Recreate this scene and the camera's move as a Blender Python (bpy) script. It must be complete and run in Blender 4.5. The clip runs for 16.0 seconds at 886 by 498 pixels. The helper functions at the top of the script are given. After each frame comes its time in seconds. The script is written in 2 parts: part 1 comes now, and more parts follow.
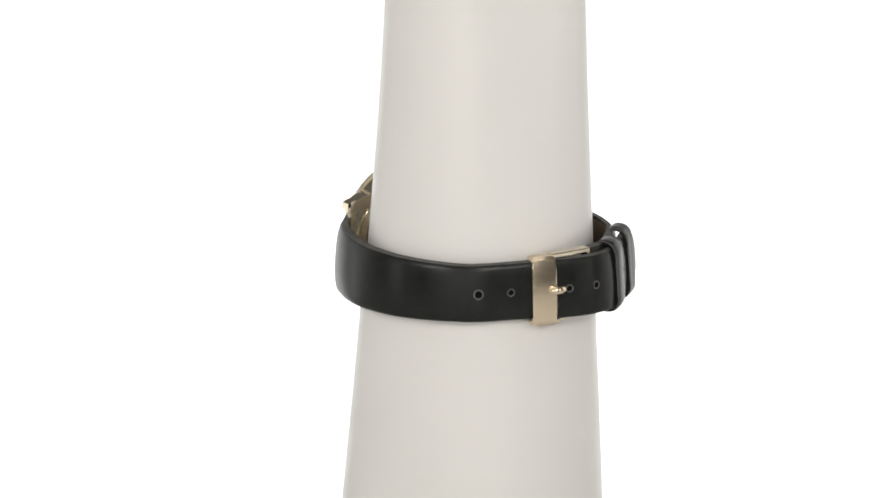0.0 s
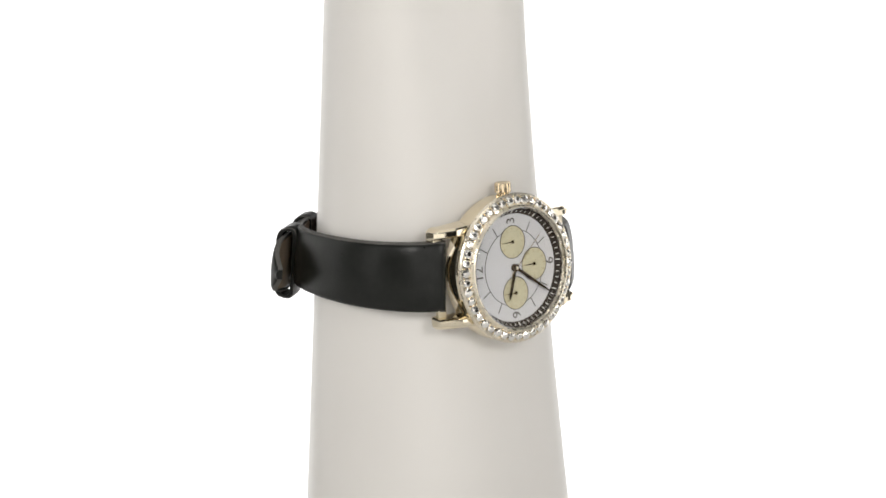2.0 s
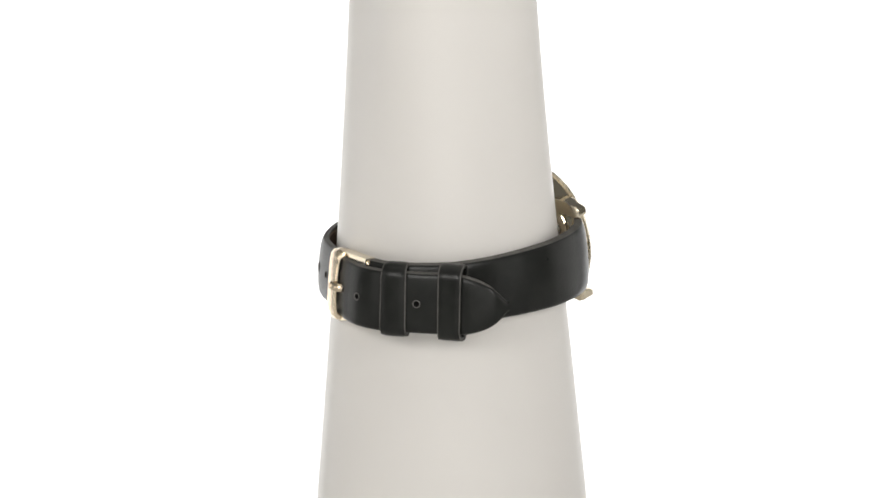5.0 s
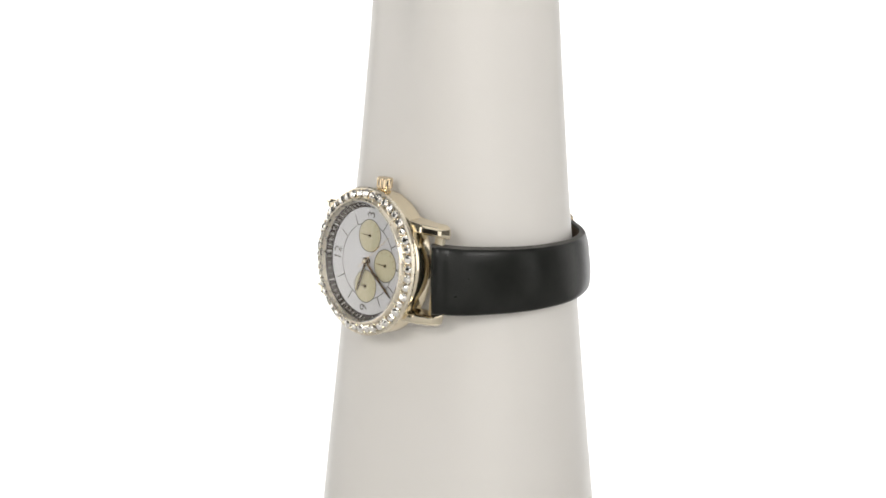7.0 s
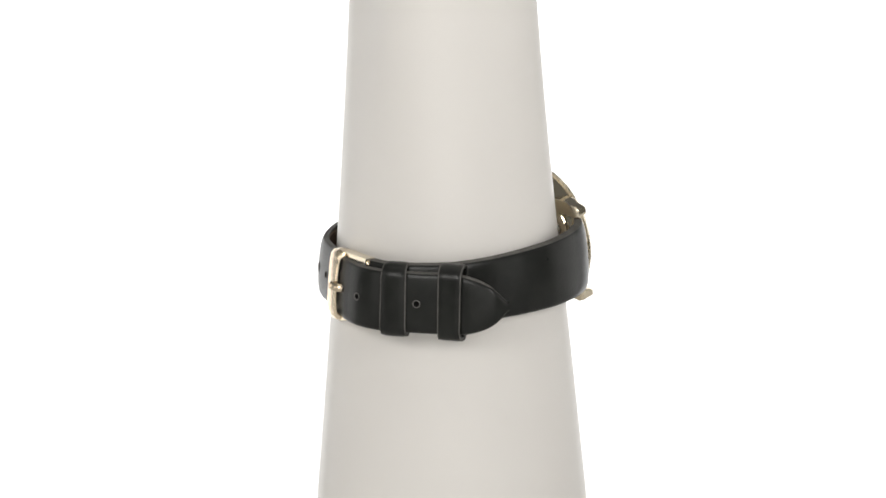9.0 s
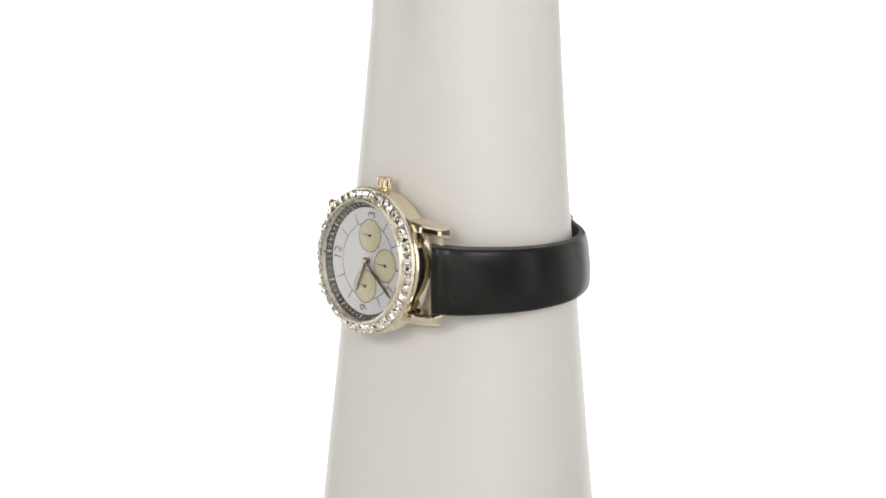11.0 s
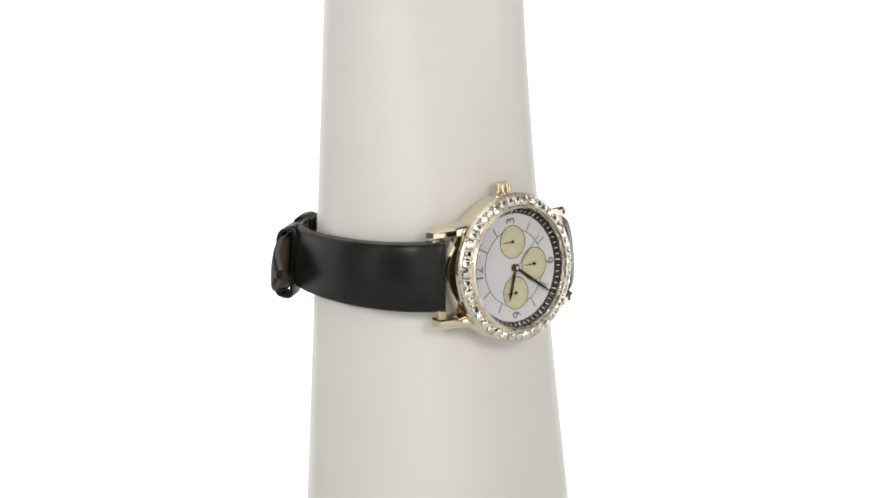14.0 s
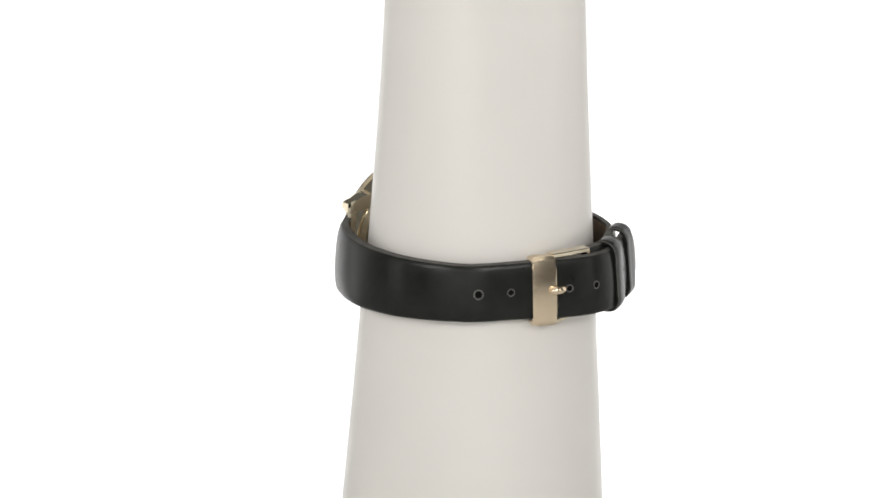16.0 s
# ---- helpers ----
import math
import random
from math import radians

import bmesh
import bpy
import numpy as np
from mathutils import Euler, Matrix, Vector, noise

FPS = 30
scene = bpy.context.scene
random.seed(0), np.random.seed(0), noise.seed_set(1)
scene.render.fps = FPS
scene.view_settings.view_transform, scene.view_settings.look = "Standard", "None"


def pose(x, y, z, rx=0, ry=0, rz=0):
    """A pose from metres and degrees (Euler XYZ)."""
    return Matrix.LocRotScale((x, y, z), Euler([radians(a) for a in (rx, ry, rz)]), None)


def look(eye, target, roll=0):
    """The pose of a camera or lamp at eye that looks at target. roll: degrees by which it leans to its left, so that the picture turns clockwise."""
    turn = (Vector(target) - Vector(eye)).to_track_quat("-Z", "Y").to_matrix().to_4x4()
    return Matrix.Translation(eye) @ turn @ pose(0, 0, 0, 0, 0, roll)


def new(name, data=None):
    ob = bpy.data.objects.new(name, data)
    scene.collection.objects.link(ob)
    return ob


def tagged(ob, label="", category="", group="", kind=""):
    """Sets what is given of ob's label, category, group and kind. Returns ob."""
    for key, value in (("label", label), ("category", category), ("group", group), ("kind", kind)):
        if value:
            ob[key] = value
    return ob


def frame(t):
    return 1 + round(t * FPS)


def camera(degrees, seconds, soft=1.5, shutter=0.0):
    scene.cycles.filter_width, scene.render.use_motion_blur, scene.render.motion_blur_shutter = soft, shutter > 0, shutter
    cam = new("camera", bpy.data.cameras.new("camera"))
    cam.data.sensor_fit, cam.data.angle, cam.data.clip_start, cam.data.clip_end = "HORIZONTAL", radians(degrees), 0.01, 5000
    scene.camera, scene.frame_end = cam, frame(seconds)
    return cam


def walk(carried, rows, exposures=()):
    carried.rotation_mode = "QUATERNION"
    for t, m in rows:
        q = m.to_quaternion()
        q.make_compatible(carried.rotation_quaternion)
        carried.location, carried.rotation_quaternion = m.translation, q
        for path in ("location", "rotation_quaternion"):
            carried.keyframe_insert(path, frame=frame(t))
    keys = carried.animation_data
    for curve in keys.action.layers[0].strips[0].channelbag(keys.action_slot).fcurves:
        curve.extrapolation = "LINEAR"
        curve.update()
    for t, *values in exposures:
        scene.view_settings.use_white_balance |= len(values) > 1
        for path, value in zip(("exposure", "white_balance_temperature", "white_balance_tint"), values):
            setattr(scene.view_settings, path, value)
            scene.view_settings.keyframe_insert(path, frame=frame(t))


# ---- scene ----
# Camera: a long lens on a tripod, about 0.9 m from the watch, slightly above it.
cam = camera(14.0, 16.0, soft=1.65)
CAM_POSE = pose(-0.00291, -0.87286, 0.21656, 76.107, 0.131, -0.033)
walk(cam, [(0.0, CAM_POSE), (16.0, CAM_POSE)])

# World: the dim neutral studio round the table.
world = bpy.data.worlds.new("studio")
scene.world = world
world.use_nodes = True
world.node_tree.nodes["Background"].inputs["Color"].default_value = (1.0, 0.982, 0.945, 1)
world.node_tree.nodes["Background"].inputs["Strength"].default_value = 0.12


def softbox(name, eye, target, w, h, power, colour=(1.0, 0.978, 0.95)):
    d = bpy.data.lights.new(name, "AREA")
    d.shape, d.size, d.size_y, d.energy, d.color = "RECTANGLE", w, h, power, colour
    ob = new(name, d)
    ob.matrix_world = look(eye, target)
    return ob


# A wide diffuser behind the tripod, two soft boxes over the camera, narrow strips at the sides,
# two added fill panels towards the backdrop that brighten the form's edges, one box overhead.
softbox("front_diffuser", (0.0, -1.65, 0.28), (0, 0, 0.02), 1.55, 1.2, 7.0)
softbox("top_box_left", (-0.34, -0.64, 0.36), (0, 0, 0), 0.20, 0.20, 1.42)
softbox("top_box_right", (0.34, -0.64, 0.36), (0, 0, 0), 0.20, 0.20, 1.42)
softbox("strip_left", (-0.80, -0.42, 0.10), (0, 0, 0), 0.20, 1.0, 1.1)
softbox("strip_right", (0.80, -0.42, 0.10), (0, 0, 0), 0.20, 1.0, 1.1)
softbox("rim_fill_left", (-0.80, 0.32, 0.05), (0, 0, 0), 0.55, 1.0, 1.9)
softbox("rim_fill_right", (0.80, 0.32, 0.05), (0, 0, 0), 0.55, 1.0, 1.9)
softbox("overhead_box", (0.0, -0.15, 1.0), (0, 0, 0), 0.9, 0.9, 1.9)

# ---------------------------------------------------------------- materials
MM = 0.001


def material(name, base, rough=0.5, metal=0.0, spec=0.5):
    m = bpy.data.materials.new(name)
    m.use_nodes = True
    b = m.node_tree.nodes["Principled BSDF"]
    b.inputs["Base Color"].default_value = (*base, 1)
    b.inputs["Roughness"].default_value = rough
    b.inputs["Metallic"].default_value = metal
    b.inputs["Specular IOR Level"].default_value = spec
    return m, m.node_tree, b


def link(tree, a, out, b, inp):
    tree.links.new(a.outputs[out], b.inputs[inp])


def vary(tree, b, base, amount, scale, detail=4.0):
    """Colour that wanders by a small amount, by a noise of so many cycles a metre."""
    coord = tree.nodes.new("ShaderNodeTexCoord")
    n = tree.nodes.new("ShaderNodeTexNoise")
    n.inputs["Scale"].default_value, n.inputs["Detail"].default_value = scale, detail
    ramp = tree.nodes.new("ShaderNodeValToRGB")
    ramp.color_ramp.elements[0].position, ramp.color_ramp.elements[1].position = 0.3, 0.7
    ramp.color_ramp.elements[0].color = (*[c * (1 - amount) for c in base], 1)
    ramp.color_ramp.elements[1].color = (*[min(1, c * (1 + amount)) for c in base], 1)
    link(tree, coord, "Object", n, "Vector")
    link(tree, n, "Fac", ramp, "Fac")
    link(tree, ramp, "Color", b, "Base Color")
    return coord


def rough_noise(tree, b, coord, lo, hi, scale):
    n = tree.nodes.new("ShaderNodeTexNoise")
    n.inputs["Scale"].default_value, n.inputs["Detail"].default_value = scale, 5
    r = tree.nodes.new("ShaderNodeMapRange")
    r.inputs["To Min"].default_value, r.inputs["To Max"].default_value = lo, hi
    link(tree, coord, "Object", n, "Vector")
    link(tree, n, "Fac", r, "Value")
    link(tree, r, "Result", b, "Roughness")


def bump(tree, b, coord, kind, scale, strength, distance):
    n = tree.nodes.new(kind)
    n.inputs["Scale"].default_value = scale
    bp = tree.nodes.new("ShaderNodeBump")
    bp.inputs["Strength"].default_value, bp.inputs["Distance"].default_value = strength, distance
    link(tree, coord, "Object", n, "Vector")
    link(tree, n, "Distance" if kind == "ShaderNodeTexVoronoi" else "Fac", bp, "Height")
    link(tree, bp, "Normal", b, "Normal")


def make_materials():
    mats = {}
    m, t, b = material("white_plastic", (0.785, 0.762, 0.724), 0.36, spec=0.4)
    co = vary(t, b, (0.785, 0.762, 0.724), 0.012, 35)
    rough_noise(t, b, co, 0.33, 0.38, 40)
    bump(t, b, co, "ShaderNodeTexNoise", 900, 0.03, 0.00005)
    mats["form"] = m

    for key, base, lo, hi in (("leather", (0.0102, 0.0110, 0.0096), 0.25, 0.34),
                              ("leather_edge", (0.095, 0.092, 0.085), 0.5, 0.65)):
        m, t, b = material("black_" + key, base, 0.4, spec=0.27)
        co = vary(t, b, base, 0.25, 220)
        rough_noise(t, b, co, lo, hi, 500)
        bump(t, b, co, "ShaderNodeTexVoronoi", 2600, 0.16, 0.00012)
        mats[key] = m

    # Paler than the leather, to paint the bright crescents round the strap holes.
    m, t, b = material("hole_rim_glint", (0.095, 0.092, 0.085), 0.45)
    vary(t, b, (0.095, 0.092, 0.085), 0.3, 900)
    mats["hole_rim_glint"] = m

    m, t, b = material("tan_lining", (0.16, 0.12, 0.08), 0.7)
    co = vary(t, b, (0.16, 0.12, 0.08), 0.18, 400)
    bump(t, b, co, "ShaderNodeTexNoise", 3000, 0.25, 0.0001)
    mats["lining"] = m

    m, t, b = material("polished_pale_gold", (0.82, 0.735, 0.57), 0.12, 1.0)
    co = vary(t, b, (0.82, 0.735, 0.57), 0.04, 300)
    rough_noise(t, b, co, 0.05, 0.11, 900)
    mats["gold"] = m

    m, t, b = material("satin_pale_gold", (0.72, 0.65, 0.50), 0.45, 1.0)
    co = vary(t, b, (0.72, 0.65, 0.50), 0.04, 300)
    mats["gold_satin"] = m

    m, t, b = material("bezel_gold", (0.87, 0.80, 0.66), 0.28, 1.0)
    co = vary(t, b, (0.87, 0.80, 0.66), 0.04, 500)
    rough_noise(t, b, co, 0.22, 0.34, 900)
    mats["gold_bezel"] = m

    m, t, b = material("rose_gold", (0.80, 0.67, 0.49), 0.16, 1.0)
    co = vary(t, b, (0.80, 0.67, 0.49), 0.04, 300)
    rough_noise(t, b, co, 0.18, 0.27, 900)
    mats["gold_buckle"] = m

    m, t, b = material("warm_gold", (0.79, 0.65, 0.45), 0.18, 1.0)
    co = vary(t, b, (0.79, 0.65, 0.45), 0.05, 400)
    mats["gold_warm"] = m

    m, t, b = material("steel_back", (0.68, 0.66, 0.62), 0.2, 1.0)
    co = vary(t, b, (0.68, 0.66, 0.62), 0.04, 300)
    mats["steel"] = m

    m, t, b = material("foiled_crystal", (0.94, 0.92, 0.88), 0.08, 1.0)
    mats["gem"] = m

    m, t, b = material("gem_setting", (0.66, 0.56, 0.40), 0.15, 1.0)
    mats["setting"] = m

    m, t, b = material("white_dial", (0.47, 0.47, 0.477), 0.35)
    vary(t, b, (0.47, 0.47, 0.477), 0.015, 250)
    mats["dial"] = m

    m, t, b = material("champagne_dial", (0.43, 0.395, 0.262), 0.4)
    vary(t, b, (0.43, 0.395, 0.262), 0.05, 500)
    mats["champagne"] = m

    m, t, b = material("dark_print", (0.045, 0.036, 0.026), 0.5)
    mats["print"] = m
    m, t, b = material("black_ring", (0.022, 0.015, 0.010), 0.5, spec=0.2)
    vary(t, b, (0.022, 0.015, 0.010), 0.2, 700)
    mats["ring"] = m
    m, t, b = material("deep_black", (0.003, 0.003, 0.003), 0.9, spec=0.1)
    mats["hole_shade"] = m
    m, t, b = material("white_print", (0.7, 0.68, 0.62), 0.5)
    mats["white_print"] = m
    m, t, b = material("gold_print", (0.27, 0.22, 0.11), 0.5)
    vary(t, b, (0.27, 0.22, 0.11), 0.1, 900)
    mats["gold_print"] = m
    m, t, b = material("bronze_hand", (0.15, 0.105, 0.065), 0.2, 1.0)
    mats["hand"] = m

    m, t, b = material("watch_glass", (1, 1, 1), 0.0)
    b.inputs["Transmission Weight"].default_value = 1.0
    b.inputs["IOR"].default_value = 1.33
    mats["glass"] = m

    m, t, b = material("glowing_white_acrylic", (0.8, 0.8, 0.8), 0.6)
    # Glows by itself: stands for the white ground and lights the form's edges.
    b.inputs["Emission Color"].default_value = (1, 0.995, 0.985, 1)
    b.inputs["Emission Strength"].default_value = 1.5
    mats["acrylic"] = m
    m, t, b = material("grey_floor_paint", (0.45, 0.445, 0.44), 0.6)
    vary(t, b, (0.45, 0.445, 0.44), 0.06, 8)
    mats["studio_floor"] = m
    m, t, b = material("white_table_paint", (0.76, 0.755, 0.74), 0.55)
    vary(t, b, (0.76, 0.755, 0.74), 0.02, 12)
    mats["table_white"] = m
    m, t, b = material("dark_screen_paint", (0.035, 0.033, 0.031), 0.8)
    vary(t, b, (0.035, 0.033, 0.031), 0.15, 6)
    mats["screen_dark"] = m
    return mats


MAT = make_materials()


# ---------------------------------------------------------------- mesh helpers
def part(name, bm, mat, parent=None, label="", smooth=True, angle=35.0):
    """Links a bmesh in millimetres as one mesh object under a thing or a part."""
    bmesh.ops.scale(bm, vec=(MM, MM, MM), verts=bm.verts)
    bmesh.ops.recalc_face_normals(bm, faces=bm.faces)
    me = bpy.data.meshes.new(name)
    for f in bm.faces:
        f.smooth = smooth
    for e in bm.edges:
        if len(e.link_faces) == 2 and e.calc_face_angle(0.0) > radians(angle):
            e.smooth = False
    bm.to_mesh(me)
    bm.free()
    me.materials.append(mat)
    ob = new(name, me)
    ob.parent = parent
    if label:
        tagged(ob, label)
    return ob


def skin(bm, rings, closed_ring=True, closed_path=False, caps=True):
    """Faces between rings of points with equal counts."""
    vs = [[bm.verts.new(p) for p in r] for r in rings]
    n, m = len(vs), len(vs[0])
    for i in range(n if closed_path else n - 1):
        a, b = vs[i], vs[(i + 1) % n]
        for j in range(m if closed_ring else m - 1):
            k = (j + 1) % m
            bm.faces.new((a[j], a[k], b[k], b[j]))
    if caps and not closed_path:
        bm.faces.new(vs[0])
        bm.faces.new(list(reversed(vs[-1])))
    return vs


def lathe(profile, seg=96, m=None, closed=False):
    """A body turned about z from a list of (radius, height)."""
    bm = bmesh.new()
    rings = []
    for r, z in profile:
        rings.append([(r * math.cos(2 * math.pi * k / seg), r * math.sin(2 * math.pi * k / seg), z) for k in range(seg)])
    skin(bm, rings, True, closed, not closed)
    if m is not None:
        bmesh.ops.transform(bm, matrix=m, verts=bm.verts)
    return bm


def block(size, m, bevel=0.0, seg=2):
    bm = bmesh.new()
    bmesh.ops.create_cube(bm, size=1.0)
    bmesh.ops.scale(bm, vec=size, verts=bm.verts)
    if bevel:
        bmesh.ops.bevel(bm, geom=bm.edges[:], offset=bevel, segments=seg, profile=0.5, affect="EDGES")
    bmesh.ops.transform(bm, matrix=m, verts=bm.verts)
    return bm


def spline(points, step=0.6):
    """A smooth line through the points (Catmull-Rom), cut into even steps. Returns points and unit tangents."""
    pts = [Vector(p) for p in points]
    pts = [2 * pts[0] - pts[1]] + pts + [2 * pts[-1] - pts[-2]]
    dense = []
    for i in range(1, len(pts) - 2):
        a, b, c, d = pts[i - 1:i + 3]
        for k in range(24):
            u = k / 24
            dense.append(0.5 * (2 * b + (c - a) * u + (2 * a - 5 * b + 4 * c - d) * u * u + (3 * b - a - 3 * c + d) * u ** 3))
    dense.append(pts[-2])
    run = [0.0]
    for a, b in zip(dense, dense[1:]):
        run.append(run[-1] + (b - a).length)
    n = max(2, round(run[-1] / step))
    out, j = [], 0
    for i in range(n + 1):
        s = run[-1] * i / n
        while j < len(run) - 2 and run[j + 1] < s:
            j += 1
        u = (s - run[j]) / max(1e-9, run[j + 1] - run[j])
        out.append(dense[j].lerp(dense[j + 1], u))
    tan = []
    for i in range(n + 1):
        tan.append((out[min(n, i + 1)] - out[max(0, i - 1)]).normalized())
    return out, tan, run[-1]


# ---------------------------------------------------------------- backdrop
def build_backdrop():
    """A self-glowing sheet of white acrylic far behind the stand, and the unseen table under it on the studio floor.
    """
    bm = block((2400, 20, 1400), Matrix.Translation((0, 1500, -300)), 4.0)
    ob = part("backdrop", bm, MAT["acrylic"], angle=60)
    tagged(ob, "plain white acrylic sheet behind the stand, made to glow", "backdrop", kind="structure")
    bm = block((5000, 5000, 20), Matrix.Translation((0, 0, -1010)))
    tagged(part("floor", bm, MAT["studio_floor"]), "plain grey studio floor", "floor", kind="structure")
    # Unseen screen, added to block light from the front and darken the metal's reflections.
    bm = block((5000, 60, 2600), Matrix.Translation((0, -1900, 300)))
    tagged(part("reflection_screen", bm, MAT["screen_dark"]), "unseen dark grey screen added behind the tripod to darken reflections", "wall", kind="structure")
    # Added out of view: carries the form, its white top bounces light upwards.
    bm = block((1400, 1000, 30), Matrix.Translation((0, -410, -115)), 3.0)
    top = tagged(part("table", bm, MAT["table_white"]), "unseen white studio table, carries the wrist form and bounces light", "table", kind="structure")
    for x in (-650, 650):
        for y in (-860, 40):
            part("table_leg", block((40, 40, 870), Matrix.Translation((x, y, -565)), 2.0), MAT["studio_floor"], top)



build_backdrop()


# ---------------------------------------------------------------- display form
def form_section(z):
    """Centre and harmonics of the form's cross-section at a height in millimetres."""
    u = z / 50
    q = lambda a, b, c: a + b * u + c * u * u
    centre = (q(-3.00, -0.29, 0.08), q(6.53, 1.19, -0.01))
    r0 = q(27.53, -3.92, 0.15)
    # Under the strap the form swells a little.
    w = min(1.0, max(0.0, (5 - z) / 20))
    w = w * w * (3 - 2 * w)
    centre = (centre[0] + 0.17 * w, centre[1] - 0.12 * w)
    r0 += 0.36 * w
    waves = ((2, q(2.03, 0.44, -0.03), q(-0.11, -0.91, -0.22)),
             (3, q(0.56, -0.18, -0.24), q(-0.65, 0.16, -0.08)),
             (4, q(-0.21, 0.04, -0.03), q(-0.12, 0.63, 0.29)))
    return centre, r0, waves


def form_ring(z, inset=0.0, n=160):
    (cx, cy), r0, waves = form_section(z)
    ring = []
    for k in range(n):
        a = 2 * math.pi * k / n
        r = r0 - inset + sum(c * math.cos(h * a) + s * math.sin(h * a) for h, c, s in waves)
        ring.append((cx + r * math.cos(a), cy + r * math.sin(a), z))
    return ring


def build_form():
    bm = bmesh.new()
    rings = [form_ring(-100, 2.0), form_ring(-99.5, 0.6), form_ring(-98.5, 0.0)]
    rings += [form_ring(z) for z in range(-96, 87, 3)]
    rings += [form_ring(88, 0.5), form_ring(89.5, 1.8), form_ring(90, 4.0)]
    skin(bm, rings)
    ob = part("wrist_form", bm, MAT["form"])
    return tagged(ob, "tapered off-white glossy plastic wrist form standing on the white table", "display stand")


form = build_form()

# ---------------------------------------------------------------- the watch
watch = tagged(new("wristwatch"), "gold-toned watch with crystal bezel and black leather strap", "watch")

# Case frame: x to six o'clock, y to three o'clock (the crown), z out of the dial.
ax = Vector((0.998, -0.065, -0.010)).normalized()
ay = Vector((0.040, 0.113, 0.993))
ay = (ay - ax * ay.dot(ax)).normalized()
az = ax.cross(ay)
CASE = Matrix(((ax.x, ay.x, az.x, -4.9), (ax.y, ay.y, az.y, -24.9), (ax.z, ay.z, az.z, 1.2), (0, 0, 0, 1)))


def local(x, y, z, rx=0, ry=0, rz=0):
    return CASE @ Matrix.LocRotScale((x, y, z), Euler([radians(a) for a in (rx, ry, rz)]), None)


def build_case():
    profile = [(12.0, -5.4), (16.8, -5.4), (17.5, -5.1), (17.85, -4.4), (18.0, -2.6), (18.0, -0.5), (17.85, 0.15), (17.5, 0.5),
               (14.9, 0.5), (14.9, -0.4), (12.0, -0.4)]
    body = lathe(profile, 160, None, True)
    bmesh.ops.transform(body, matrix=CASE, verts=body.verts)
    case = part("case", body, MAT["gold"], watch, "polished pale gold round case", angle=14)
    back = [(0.01, -7.0), (11.5, -7.0), (13.6, -6.8), (15.2, -6.0), (15.4, -5.42), (0.01, -5.42)]
    part("case_back", lathe(back, 96, CASE), MAT["steel"], watch, "steel case back")
    bezel = [(15.0, 0.52), (17.9, 0.52), (18.25, 0.75), (18.3, 1.1), (18.05, 1.45), (17.7, 1.55), (17.45, 1.35), (15.75, 1.95),
             (15.6, 2.5), (15.45, 3.0), (15.2, 3.2), (14.95, 3.15), (14.8, 2.9), (14.6, 1.4), (14.55, 0.52)]
    bz = part("bezel", lathe(bezel, 128, CASE, True), MAT["gold_bezel"], watch, "pale gold bezel set with clear crystals")
    channel = [(15.85, 1.96), (17.35, 1.42), (17.35, 1.44), (15.85, 1.98)]
    part("stone_channel", lathe(channel, 128, CASE, True), MAT["setting"], bz)

    # Crystals: faceted, large and small in turn, leaning outwards with the bezel.
    def gem(r, h):
        bm = bmesh.new()
        n = 8
        rings = [[(rr * math.cos(2 * math.pi * (k + o) / n), rr * math.sin(2 * math.pi * (k + o) / n), z) for k in range(n)]
                 for rr, z, o in ((r, 0.0, 0), (r, h * 0.25, 0), (r * 0.80, h * 0.68, 0.5), (r * 0.45, h, 0))]
        skin(bm, rings)
        return part("crystal_stone", bm, MAT["gem"], bz, smooth=False)
    big, small = gem(1.24, 0.85), gem(1.06, 0.72)
    n = 44
    for k in range(n):
        a = 360 * k / n + 90 + 360 / n / 2
        src = big if k % 2 == 0 else small
        m = CASE @ Matrix.Rotation(radians(a), 4, "Z") @ Matrix.Translation((16.6, 0, 1.66)) @ Matrix.Rotation(radians(17), 4, "Y")
        m = m @ Matrix.Rotation(radians(37 * k), 4, "Z") @ Matrix.Rotation(radians(13 * math.sin(3.1 * k)), 4, "X")
        m.translation *= MM
        if k < 2:
            ob = src
        else:
            ob = new("crystal_stone", src.data)
            ob.parent = bz
        ob.matrix_basis = m
    # Small gold claws between the crystals, on both edges.
    claw = None
    for k in range(n):
        a = 2 * math.pi * (k + 1.0) / n + math.pi / 2
        for rr, zz in ((17.35, 1.62), (15.9, 2.12)):
            if claw is None:
                bm = bmesh.new()
                bmesh.ops.create_icosphere(bm, subdivisions=1, radius=0.30)
                ob = claw = part("claw", bm, MAT["gold"], bz)
            else:
                ob = new("claw", claw.data)
                ob.parent = bz
            m = CASE @ Matrix.Translation((rr * math.cos(a), rr * math.sin(a), zz))
            m.translation *= MM
            ob.matrix_basis = m

    # Domed glass.
    outer = [(14.85, 2.6), (14.85, 3.1), (14.7, 3.3), (12, 3.5), (8, 3.68), (4, 3.78), (0.01, 3.80)]
    inner = [(0.01, 2.7), (4, 2.68), (8, 2.60), (12, 2.46), (14.3, 2.35), (14.8, 2.3)]
    dome = inner + outer
    g = part("glass", lathe(dome, 96, CASE), MAT["glass"], watch, "clear domed watch glass", angle=8)
    g.visible_shadow = False
    return case


build_case()


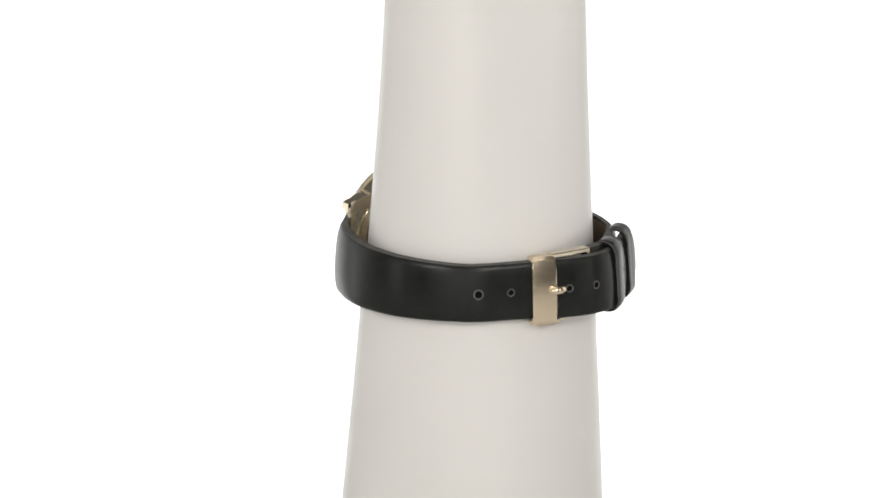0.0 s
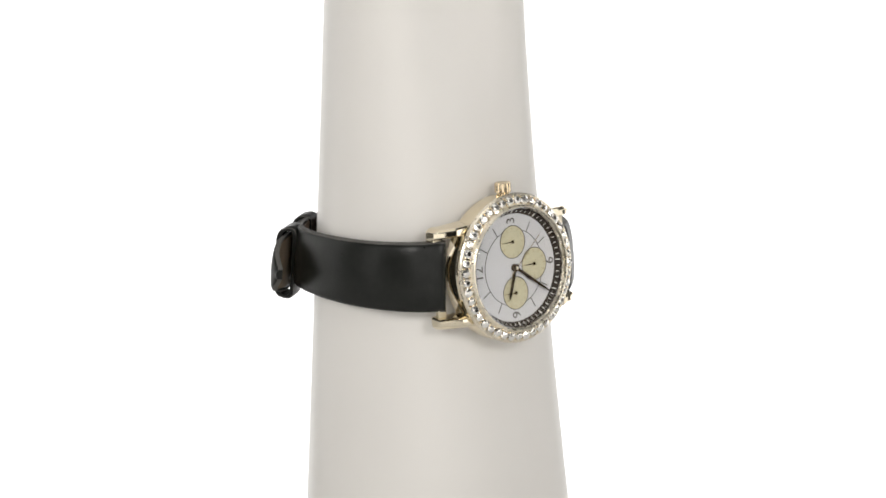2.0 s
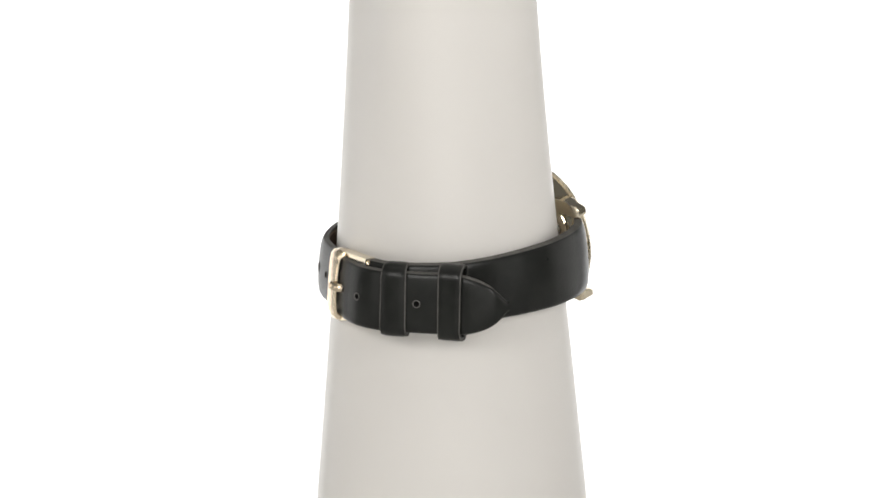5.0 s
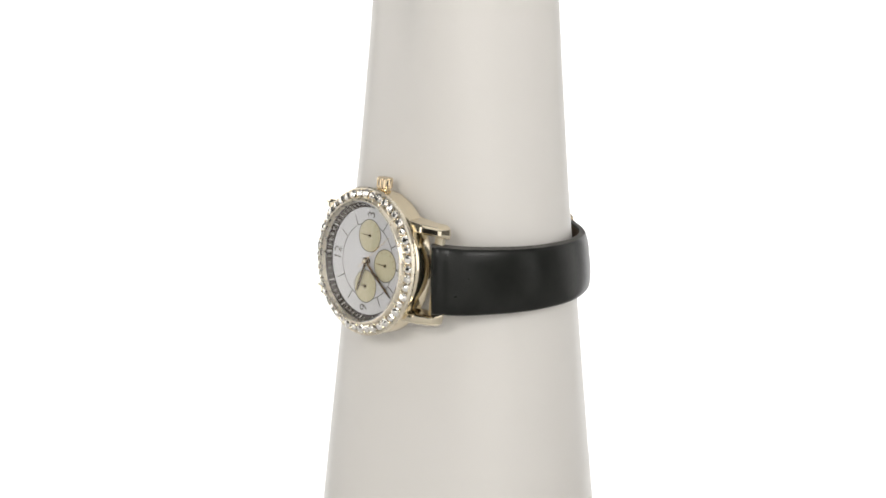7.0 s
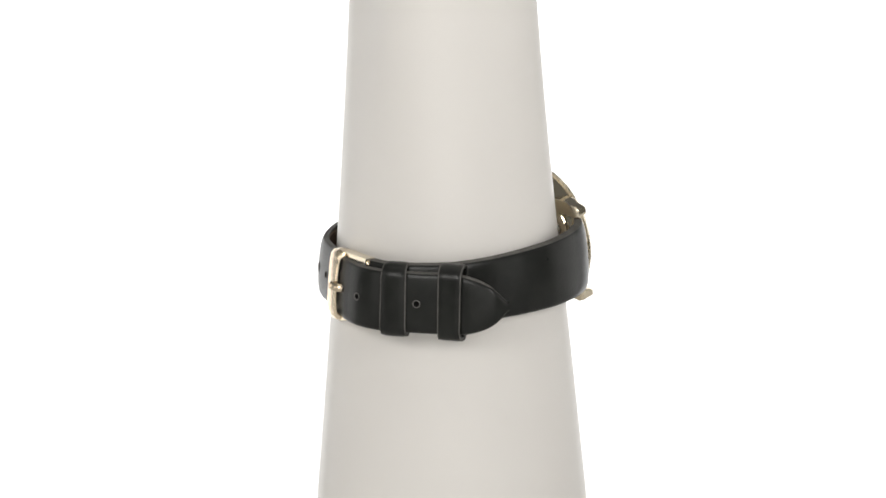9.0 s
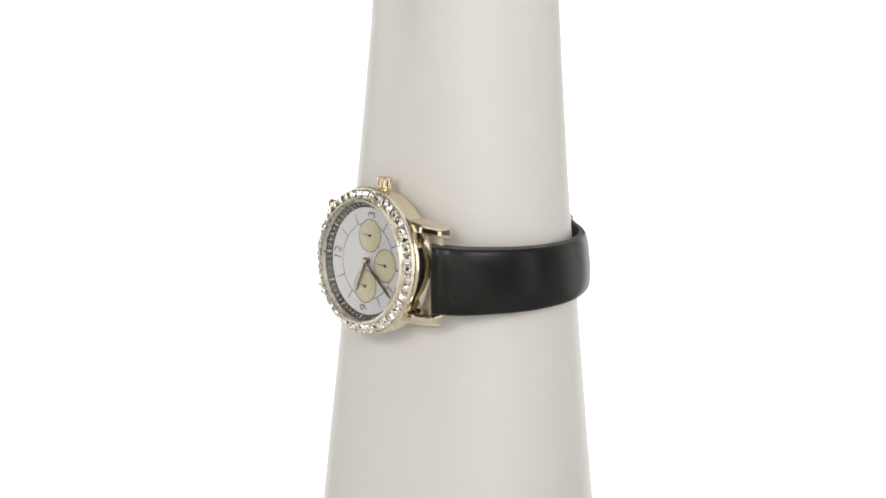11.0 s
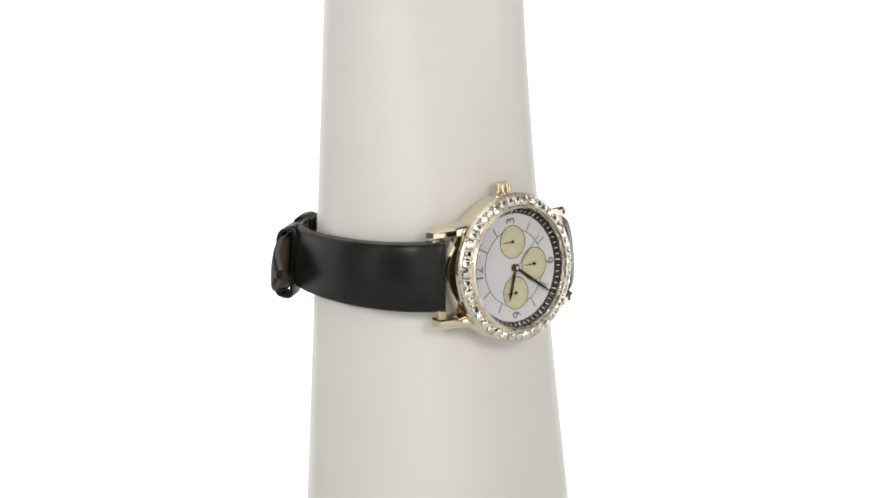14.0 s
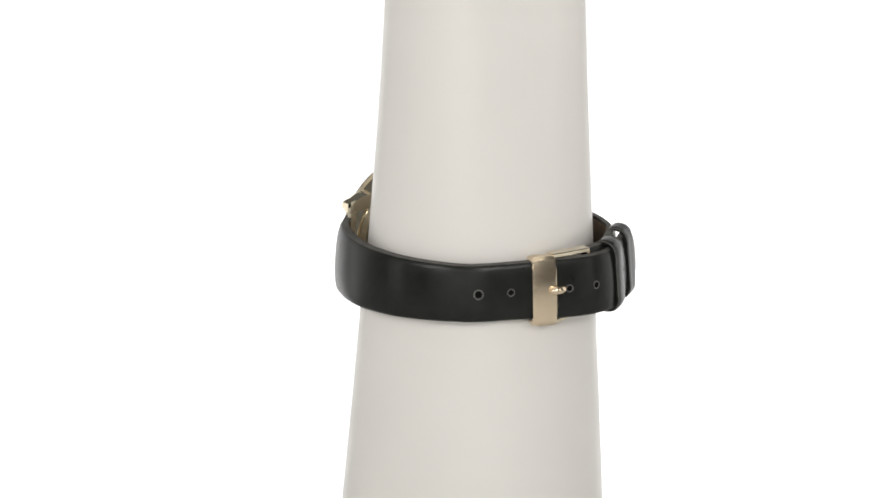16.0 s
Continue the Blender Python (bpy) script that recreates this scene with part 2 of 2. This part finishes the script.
def text_part(name, body, height, m, mat, parent):
    cu = bpy.data.curves.new(name, "FONT")
    cu.body, cu.size, cu.align_x, cu.align_y, cu.extrude, cu.offset = body, height, "CENTER", "CENTER", 0.02, -0.004 * height
    tmp = new(name, cu)
    bpy.context.view_layer.update()
    me = bpy.data.meshes.new_from_object(tmp.evaluated_get(bpy.context.evaluated_depsgraph_get()))
    bpy.data.objects.remove(tmp)
    bm = bmesh.new()
    bm.from_mesh(me)
    bpy.data.meshes.remove(me)
    bmesh.ops.transform(bm, matrix=m, verts=bm.verts)
    return part(name, bm, mat, parent, smooth=False)


def bar(x, y, z, length, width, angle, thick=0.04):
    """A thin printed or raised line centred at x, y, lying at an angle in degrees."""
    return block((length, width, thick), local(x, y, z, 0, 0, angle))


def ring(cx, cy, r, width, z, thick=0.03, seg=72):
    p = [(r - width / 2, z), (r + width / 2, z), (r + width / 2, z + thick), (r - width / 2, z + thick)]
    return lathe(p, seg, CASE @ Matrix.Translation((cx, cy, 0)), True)


def hand(length, tail, w0, w1, thick, z, angle):
    """A tapered hand that points along angle from the centre."""
    bm = bmesh.new()
    outline = [(-tail, -w0 / 2), (0, -w0 / 2), (length * 0.85, -w1 / 2), (length, -w1 * 0.2), (length, w1 * 0.2), (length * 0.85, w1 / 2), (0, w0 / 2), (-tail, w0 / 2)]
    skin(bm, [[(x, y, -thick / 2) for x, y in outline], [(x, y, thick / 2) for x, y in outline]])
    return bm, local(0, 0, z, 0, 0, angle)


def build_dial():
    dial = part("dial", lathe([(0.01, -0.35), (13.45, -0.35), (13.45, 0.0), (0.01, 0.0)], 96, CASE), MAT["dial"], watch, "silvery white dial")
    track = part("minute_track", lathe([(13.2, 0.02), (14.48, 1.3), (14.52, 1.0), (13.3, -0.3)], 96, CASE, True), MAT["ring"], watch, "black sloping minute ring with white ticks")
    ticks = {}
    for k in range(60):
        hour = k % 5 == 0
        m = CASE @ Matrix.Rotation(2 * math.pi * k / 60, 4, "Z") @ Matrix.Translation((13.84, 0, 0.68)) @ Matrix.Rotation(radians(-45.0), 4, "Y")
        m.translation *= MM
        if hour not in ticks:
            size = (1.15, 0.26, 0.05) if hour else (0.75, 0.17, 0.05)
            ob = ticks[hour] = part("minute_tick", block(size, Matrix()), MAT["white_print"], track, smooth=False)
        else:
            ob = new("minute_tick", ticks[hour].data)
            ob.parent = track
        ob.matrix_basis = m
    part("inner_circle", ring(0, 0, 9.35, 0.18, 0.0), MAT["print"], dial)
    for k in range(12):
        if k % 3 == 0:
            continue
        a = 30 * k
        ca, sa = math.cos(radians(a)), math.sin(radians(a))
        part("hour_marker", bar(10.75 * ca, 10.75 * sa, 0.03, 2.6, 0.24, a), MAT["print"], dial, smooth=False)
    # Numerals stand upright for one who reads the watch with twelve on top.
    for body, x, y in (("12", -11.2, 0.0), ("3", 0, 11.55), ("6", 11.7, 0), ("9", 0, -11.55)):
        text_part("numeral", body, 3.7, local(x, y, 0.03, 0, 0, 90), MAT["print"], dial)
    for cx, cy in ((0.05, 6.3), (6.55, 0.0), (0.0, -6.25)):
        part("subdial", lathe([(0.01, 0.0), (3.95, 0.0), (3.95, 0.05), (0.01, 0.05)], 64, CASE @ Matrix.Translation((cx, cy, 0))), MAT["champagne"], dial, "champagne subdial")
        part("subdial_rim", ring(cx, cy, 3.98, 0.2, 0.02, 0.05), MAT["print"], dial)
        bm = bmesh.new()
        for k in range(12):
            a = 30 * k
            b2 = bmesh.ops.create_cube(bm, size=1.0)
            bmesh.ops.scale(bm, vec=(0.7, 0.16, 0.03), verts=b2["verts"])
            bmesh.ops.transform(bm, matrix=local(cx + 3.2 * math.cos(radians(a)), cy + 3.2 * math.sin(radians(a)), 0.06, 0, 0, a), verts=b2["verts"])
        tagged(part("subdial_ticks", bm, MAT["gold_print"], dial, smooth=False), kind="stuff")
        b, m = hand(2.95, 0.4, 0.26, 0.16, 0.06, 0.16, 180)
        bmesh.ops.transform(b, matrix=CASE @ Matrix.Translation((cx, cy, 0)) @ CASE.inverted() @ m, verts=b.verts)
        part("subdial_hand", b, MAT["hand"], dial, smooth=False)
        part("subdial_pin", lathe([(0.01, 0.05), (0.42, 0.05), (0.40, 0.26), (0.01, 0.30)], 24, CASE @ Matrix.Translation((cx, cy, 0))), MAT["hand"], dial)
    for name, length, tail, w0, w1, z, px, py, mat in (("hour_hand", 8.0, 0.6, 0.80, 0.74, 0.55, -18, -56, "hand"),
                                                       ("minute_hand", 12.6, 0.6, 0.74, 0.60, 0.85, 74, -52, "hand"),
                                                       ("second_hand", 11.2, 2.8, 0.14, 0.10, 1.10, 62, 55, "gold_warm")):
        b, m = hand(length, tail, w0, w1, 0.12, z, math.degrees(math.atan2(py, px)))
        bmesh.ops.transform(b, matrix=m, verts=b.verts)
        part(name, b, MAT[mat], watch, smooth=False)
    part("hand_hub", lathe([(0.01, 0.0), (0.95, 0.0), (0.95, 0.93), (0.85, 1.02), (0.01, 1.04)], 32, CASE), MAT["hand"], watch, "round bronze hub of the hands")
    part("hub_cap", lathe([(0.01, 1.05), (0.44, 1.05), (0.42, 1.22), (0.3, 1.3), (0.01, 1.33)], 32, CASE), MAT["gold_bezel"], watch, "small pale gold cap on the hub")


build_dial()


def build_crown():
    m = CASE @ Matrix.Translation((0.55, 18.2, -2.35)) @ Matrix.Rotation(radians(-90), 4, "X")
    bm = bmesh.new()
    n, rings = 72, []
    for r, z, groove in ((1.55, -1.2, 0), (1.55, -0.05, 0), (1.75, 0.0, 0), (2.0, 0.2, 1), (2.02, 2.2, 1), (1.85, 2.6, 0), (1.5, 2.75, 0), (0.05, 2.78, 0)):
        rings.append([((r - (0.16 if groove and k % 6 < 2 else 0)) * math.cos(2 * math.pi * k / n),
                       (r - (0.16 if groove and k % 6 < 2 else 0)) * math.sin(2 * math.pi * k / n), z) for k in range(n)])
    skin(bm, rings)
    bmesh.ops.transform(bm, matrix=m, verts=bm.verts)
    part("crown", bm, MAT["gold_warm"], watch, "fluted gold winding crown", angle=25)


build_crown()


def build_lugs():
    # Seen from the side: a straight upper face that falls to a square tip.
    side = [(11.0, -0.2), (16.6, -0.45), (17.4, -0.7), (21.5, -2.35), (22.15, -3.0), (22.35, -5.5), (22.0, -6.1), (21.2, -6.3),
            (19.6, -5.8), (17.2, -5.3), (11.0, -5.3)]
    for sx in (1, -1):
        for sy in (1, -1):
            bm = bmesh.new()
            rows = []
            # Inner face, flat upper face, chamfer and outer face; the tip is rounded in plan.
            for y, back, drop in ((9.95, 0.35, 0.45), (10.1, 0.05, 0.14), (10.3, 0.0, 0.0), (11.15, 0.1, 0.0), (11.4, 0.25, 0.02),
                                  (11.85, 0.9, 0.3), (12.1, 1.6, 0.7), (12.15, 2.1, 1.1)):
                rows.append([(sx * (x - back * max(0, (x - 11) / 11.3) ** 3), sy * (y + (0.55 * max(0, (20 - x) / 9) if y > 10.5 else 0)),
                              z - drop if z > -3.3 else z + 0.2 * drop) for x, z in side])
            # Wider towards the back.
            for row, spread in zip(rows, (-0.8, -0.8, -0.7, 0.1, 0.2, 0.3, 0.35, 0.35)):
                row[:] = [(x, y + sy * spread * max(0.0, min(1.0, (-2.5 - z) / 2.5)), z) for x, y, z in row]
            skin(bm, rows)
            bmesh.ops.recalc_face_normals(bm, faces=bm.faces)
            bmesh.ops.transform(bm, matrix=CASE, verts=bm.verts)
            part("lug", bm, MAT["gold"], watch, angle=24)
        part("end_piece", block((2.4, 20.2, 1.2), local(sx * 20.0, 0, -4.7, 0, sx * 8, 0), 0.25), MAT["gold_satin"], watch, "gold bar between the lugs")


build_lugs()

# Strap lines: the outer face seen from above, millimetres.
LONG = [(16.1, -24.6), (22.5, -19.6), (27.5, -11.8), (30.5, -4.0), (31.3, 3.5), (30.6, 10.5), (28.0, 17.4), (24.3, 23.3),
        (19.9, 27.7), (12.9, 31.9), (2.6, 37.3), (-3.0, 39.8), (-8.5, 41.1), (-15.5, 40.1), (-23.1, 35.8), (-29.0, 32.0), (-34.6, 29.1), (-38.5, 25.8), (-40.3, 21.9)]
SHORT = [(-24.8, -21.6), (-30.4, -15.9), (-34.1, -8.0), (-35.6, 0.3), (-35.4, 8.0), (-34.2, 15.5), (-32.0, 22.5), (-28.2, 29.0),
         (-22.0, 34.1), (-15.0, 37.9), (-7.5, 38.6)]


def along(line, step=0.3):
    pts, tan, length = spline([(x, y, 0) for x, y in line], step)
    return pts, tan, length


def out_of(t, flip):
    n = Vector((t.y, -t.x, 0))
    return -n if flip else n


def build_strap(name, line, flip, z0, z1, w0, w1, th0, th1, tip, reach, label):
    """A padded strap along its line, with its lining and edge. Returns a function to a place on it."""
    pts, tan, length = along(line)
    n = len(pts)
    lean = 0.075

    def state(i):
        s = i / (n - 1)
        zc = z0 + (z1 - z0) * min(1, s / reach)
        w = w0 + (w1 - w0) * min(1, s / (0.42 if tip else 0.7))
        if tip:
            tail = max(0.0, min(1.0, (s - 0.53) / 0.1))
            w += 0.7 * tail
            zc -= 0.15 * tail
        thick = th0 + (th1 - th0) * min(1, s / 0.6)
        d = length * (1 - s)
        if tip and d < 15.5:
            u = 1 - d / 15.5
            w *= max(0.06, 1 - u * u) ** 0.66
            zc -= 0.1 * u * u
        pad = 0.85 + (0.5 - 0.85) * min(1, s / 0.65)
        if s * length < 2.2:
            roll = 1 - s * length / 2.2
            thick *= 1 - 0.10 * roll * roll
        return zc, w, thick, pad

    body, under = bmesh.new(), bmesh.new()
    prof = [-1, -0.985, -0.93, -0.83, -0.66, -0.4, 0, 0.4, 0.66, 0.83, 0.93, 0.985, 1]
    rings, rings2, rings3, rings4 = [], [], [], []
    for i in range(n):
        zc, w, thick, pad = state(i)
        nrm = out_of(tan[i], flip)
        start = min(1.0, i * length / (n - 1) / 2.0)
        sink = 0.9 * (1 - math.sqrt(max(0, 1 - (1 - start) ** 2))) + 0.10 * math.exp(-((i * length / (n - 1) - 3.0) / 1.0) ** 2)
        edge = min(0.3, thick * 0.2)

        def place(v, o):
            z = v * w / 2
            q = pts[i] + nrm * (o - lean * z)
            return (q.x, q.y, zc + z)
        ringp = []
        for v in prof:
            a = abs(v)
            o = -pad * a ** 3.0 - (edge * (1 - math.sqrt(max(0, 1 - ((a - 0.9) / 0.1) ** 2))) if a > 0.9 else 0)
            ringp.append(place(v * 0.975, o - sink))
        for v in (1, 0.5, 0, -0.5, -1):
            ringp.append(place(v * 1.0, -thick + 0.35))
        rings.append(ringp)
        if i >= 2 and (not tip or i * length / (n - 1) < length - 1.9):
            rings2.append([place(v, -thick + 0.37) for v in (-0.88, -0.5, 0, 0.5, 0.88)] + [place(v, -thick + 0.1) for v in (0.86, 0.5, 0, -0.5, -0.86)])
        lo, hi = -pad - edge * 0.75, min(-thick + 0.12, -pad - edge * 0.75 - 0.15)
        if tip and i * length / (n - 1) > length - 0.1:
            continue
        rings3.append([place(v, o) for v, o in ((0.95, lo + 0.05), (0.984, lo), (1.014, hi), (0.96, hi - 0.03))])
        rings4.append([place(-v, o) for v, o in ((0.95, lo + 0.05), (0.984, lo), (1.014, hi), (0.96, hi - 0.03))])
    skin(body, rings)
    skin(under, rings2)
    ob = part(name, body, MAT["leather"], watch, label, angle=50)
    part("lining", under, MAT["lining"], ob, "tan leather lining")
    for r in (rings3, rings4):
        e = bmesh.new()
        skin(e, r)
        part("painted_edge", e, MAT["leather_edge"], ob, "matt grey painted strap edge")

    def at(d, v=0.0, lift=0.0):
        """Place and frame at d millimetres along the strap, v up it: x along, y up, z out."""
        i = max(0, min(n - 1, round(d / length * (n - 1))))
        zc, w, thick, pad = state(i)
        nrm = (out_of(tan[i], flip) + Vector((0, 0, lean))).normalized()
        x = tan[i].normalized()
        y = nrm.cross(x)
        p = pts[i] + nrm * lift + y * (v if y.z > 0 else -v) + Vector((0, 0, zc))
        return Matrix(((x.x, y.x, nrm.x, p.x), (x.y, y.y, nrm.y, p.y), (x.z, y.z, nrm.z, p.z), (0, 0, 0, 1)))
    return ob, at, length, pts


long_strap, long_at, long_len, long_pts = build_strap(
    "long_strap", LONG, False, -0.3, -2.4, 17.1, 14.0, 3.0, 2.0, True, 0.45, "smooth black padded leather strap with punched holes")
short_strap, short_at, short_len, short_pts = build_strap(
    "short_strap", SHORT, True, 1.5, -1.15, 17.2, 14.5, 3.0, 2.3, False, 0.9, "smooth black padded leather strap with buckle end")


def run_to(pts, length, x, y):
    i = min(range(len(pts)), key=lambda k: (pts[k] - Vector((x, y, 0))).length)
    return length * i / (len(pts) - 1)


def build_holes():
    for x, y in ((19.9, 27.7), (12.9, 31.9), (-0.6, 38.8), (-7.5, 41.1), (-16.3, 39.7), (-22.8, 36.0)):
        m = long_at(run_to(long_pts, long_len, x, y), 0.0, 0.0)
        wide = 1.3 if x == 19.9 else 1.0
        rim = lathe([(0.62 * wide, -0.30), (0.70 * wide, 0.05), (0.86 * wide, 0.15), (1.0 * wide, 0.04), (1.0 * wide, -0.30)], 24, m, True)
        hole = part("strap_hole", rim, MAT["hole_rim_glint"], long_strap, "raised hole edge, toned pale to paint its glint")
        # No hole is cut: a flush near-black disc paints the shade inside it.
        part("hole_shade_disc", lathe([(0.01, -0.25), (0.7 * wide, -0.25), (0.7 * wide, 0.012), (0.01, 0.012)], 20, m), MAT["hole_shade"], hole)


build_holes()


def build_keeper(x, y, width, top, bottom):
    """A leather loop round both straps, centred where the long strap passes x, y."""
    d = run_to(long_pts, long_len, x, y)
    bm = bmesh.new()
    rings = []
    hw = (top - bottom) / 2
    outline = []
    inner, outer = -4.7, 0.75
    # rounded rectangle in (up, out)
    for up, side, a0, rad in ((1, 1, 0, 3.7), (-1, 1, 90, 3.0), (-1, -1, 180, 1.6), (1, -1, 270, 1.6)):
        cx = up * (hw - rad)
        cy = outer - rad if side > 0 else inner + rad
        for k in range(8):
            a = radians(a0 + 90 * k / 7)
            outline.append((cx + rad * math.cos(a), cy + rad * math.sin(a)))
    zc = (top + bottom) / 2
    t = 0.95
    steps = 7
    for k in range(steps + 1):
        m = long_at(d - width / 2 + width * k / steps)
        c, yv, nv = m.translation, m.col[1].xyz, m.col[2].xyz
        if yv.z < 0:
            yv = -yv
        mid = Vector((c.x, c.y, zc))
        rim = 0.18 if k in (0, steps) else 0.0
        rings.append([tuple(mid + yv * u * (1 - rim / hw) + nv * (o - rim * (1 if o > 0 else 0))) for u, o in outline])
    inner_rings = []
    for k in range(steps, -1, -1):
        m = long_at(d - width / 2 + width * k / steps)
        c, yv, nv = m.translation, m.col[1].xyz, m.col[2].xyz
        if yv.z < 0:
            yv = -yv
        mid = Vector((c.x, c.y, zc))
        inner_rings.append([tuple(mid + yv * u * (1 - t / hw) + nv * (-1.98 + (o + 1.98) * (1 - t / 2.73))) for u, o in outline])
    skin(bm, rings + inner_rings, True, True)
    keeper = part("strap_keeper", bm, MAT["leather"], watch, "black leather keeper loop", angle=45)
    # Grey tubes on both rims paint the light that the cut edges catch.
    for r in (rings[0], rings[-1]):
        pv = [Vector(q) for q in r]
        mid = sum(pv, Vector()) / len(pv)
        ax1 = (pv[1] - pv[0]).cross(pv[2] - pv[1]).normalized()
        rim = bmesh.new()
        loops = []
        for k, q in enumerate(pv):
            out = (q - mid).normalized()
            loops.append([tuple(q - out * 0.12 + 0.20 * (ax1 * math.cos(2 * math.pi * j / 8) + out * math.sin(2 * math.pi * j / 8))) for j in range(8)])
        skin(rim, loops, True, True)
        part("cut_edge", rim, MAT["leather_edge"], keeper, "cut leather edge, its grey paints the light it catches")


build_keeper(-17.9, 38.85, 5.9, 7.0, -11.1)
build_keeper(-29.3, 30.7, 5.4, 7.2, -11.4)


def tube(points, r, m=None, seg=12):
    """A rounded rod through the points."""
    pts, tan, _ = spline(points, max(0.3, r * 0.5))
    bm = bmesh.new()
    rings = []
    for i, p in enumerate(pts):
        t = tan[i]
        a = t.cross(Vector((0.3, 0.2, 0.93))).normalized()
        b = t.cross(a)
        e = min(i, len(pts) - 1 - i)
        rr = r * (0.55 if e == 0 else 0.85 if e == 1 else 1.0)
        rings.append([tuple(p + rr * (a * math.cos(2 * math.pi * k / seg) + b * math.sin(2 * math.pi * k / seg))) for k in range(seg)])
    skin(bm, rings)
    if m is not None:
        bmesh.ops.transform(bm, matrix=m, verts=bm.verts)
    return bm


def build_buckle():
    buckle = tagged(new("buckle"), "satin pale gold pin buckle with a wide plate")
    buckle.parent = watch
    d = run_to(long_pts, long_len, 5.4, 35.8)
    m = long_at(d)
    # x runs to the tip; make y point up
    if m.col[1].z < 0:
        m = m @ Matrix.Rotation(math.pi, 4, "X")
    # Wide front plate, its ends bent inwards.
    bm = bmesh.new()
    top, bot = 8.6, -8.9
    section = [(bot + 0.2, -3.2), (bot, -1.2), (bot + 0.25, -0.1), (bot + 1.1, 0.65), (bot + 3, 0.95), (0, 1.05), (top - 3, 0.95), (top - 1.1, 0.65), (top - 0.25, -0.1), (top, -1.2), (top - 0.2, -3.2)]
    inner = [(v * 0.955, o - 0.75) for v, o in section]
    loop = section + list(reversed(inner))
    rings = []
    for k, x in enumerate((-3.1, -2.8, -1.5, 0, 1.5, 2.8, 3.1)):
        e = 0.22 if k in (0, 6) else 0.0
        bow = -0.012 * x * x
        rings.append([(x, v * (0.90 if k in (0, 6) else 0.965 if k in (1, 5) else 1.0), (o + bow - (e if j < len(section) else -e))) for j, (v, o) in enumerate(loop)])
    skin(bm, rings)
    bmesh.ops.transform(bm, matrix=m, verts=bm.verts)
    part("plate", bm, MAT["gold_buckle"], buckle, angle=30)
    # Side rails back to the bar on which the short strap turns.
    end = short_at(short_len - 0.6)
    c = end.translation
    for v in (top - 0.55, bot + 0.55):
        a = (m @ Vector((2.4, v, -1.6)))
        z_end = c.z + (v - (top + bot) / 2) * 0.84
        b = Vector((c.x, c.y - 0.9, z_end))
        mid = a.lerp(b, 0.5) + Vector((0, 0.2, 0))
        pts, tan, _ = spline([a, mid, b], 0.8)
        bm = bmesh.new()
        rings = []
        for p, t in zip(pts, tan):
            out = Vector((t.y, -t.x, 0)).normalized()
            rings.append([tuple(p + out * o + Vector((0, 0, z))) for o, z in ((0.75, 0.35), (0.6, 0.55), (-2.0, 0.55), (-2.2, 0.35), (-2.2, -0.35), (-2.0, -0.55), (0.6, -0.55), (0.75, -0.35))])
        skin(bm, rings)
        part("rail", bm, MAT["gold"], buckle)
    part("hinge_bar", tube([Vector((c.x, c.y - 0.9, c.z + (top - 0.4) * 0.84)), Vector((c.x, c.y - 0.9, c.z)), Vector((c.x, c.y - 0.9, c.z + (bot + 0.4) * 0.84))], 0.6), MAT["gold_buckle"], buckle)
    hole = m.inverted() @ long_at(run_to(long_pts, long_len, -0.6, 38.8)).translation
    part("prong", tube([Vector((hole.x - 1.3, 0, hole.z - 1.8)), Vector((hole.x - 1.9, 0, hole.z + 0.4)), Vector((3.0, 0, 1.35)), Vector((1.2, 0, 1.25))], 1.1, m), MAT["gold_buckle"], buckle, "rounded gold pin through the hole")


build_buckle()


# ---------------------------------------------------------------- the turntable
def motions():
    """The form and the watch on it turn clockwise, seen from above, once in four seconds."""
    rows = [(k / 10, pose(0, 0, 0, 0, 0, -90 * (k / 10 - 2.5))) for k in range(161)]
    walk(form, rows)
    walk(watch, rows)


motions()
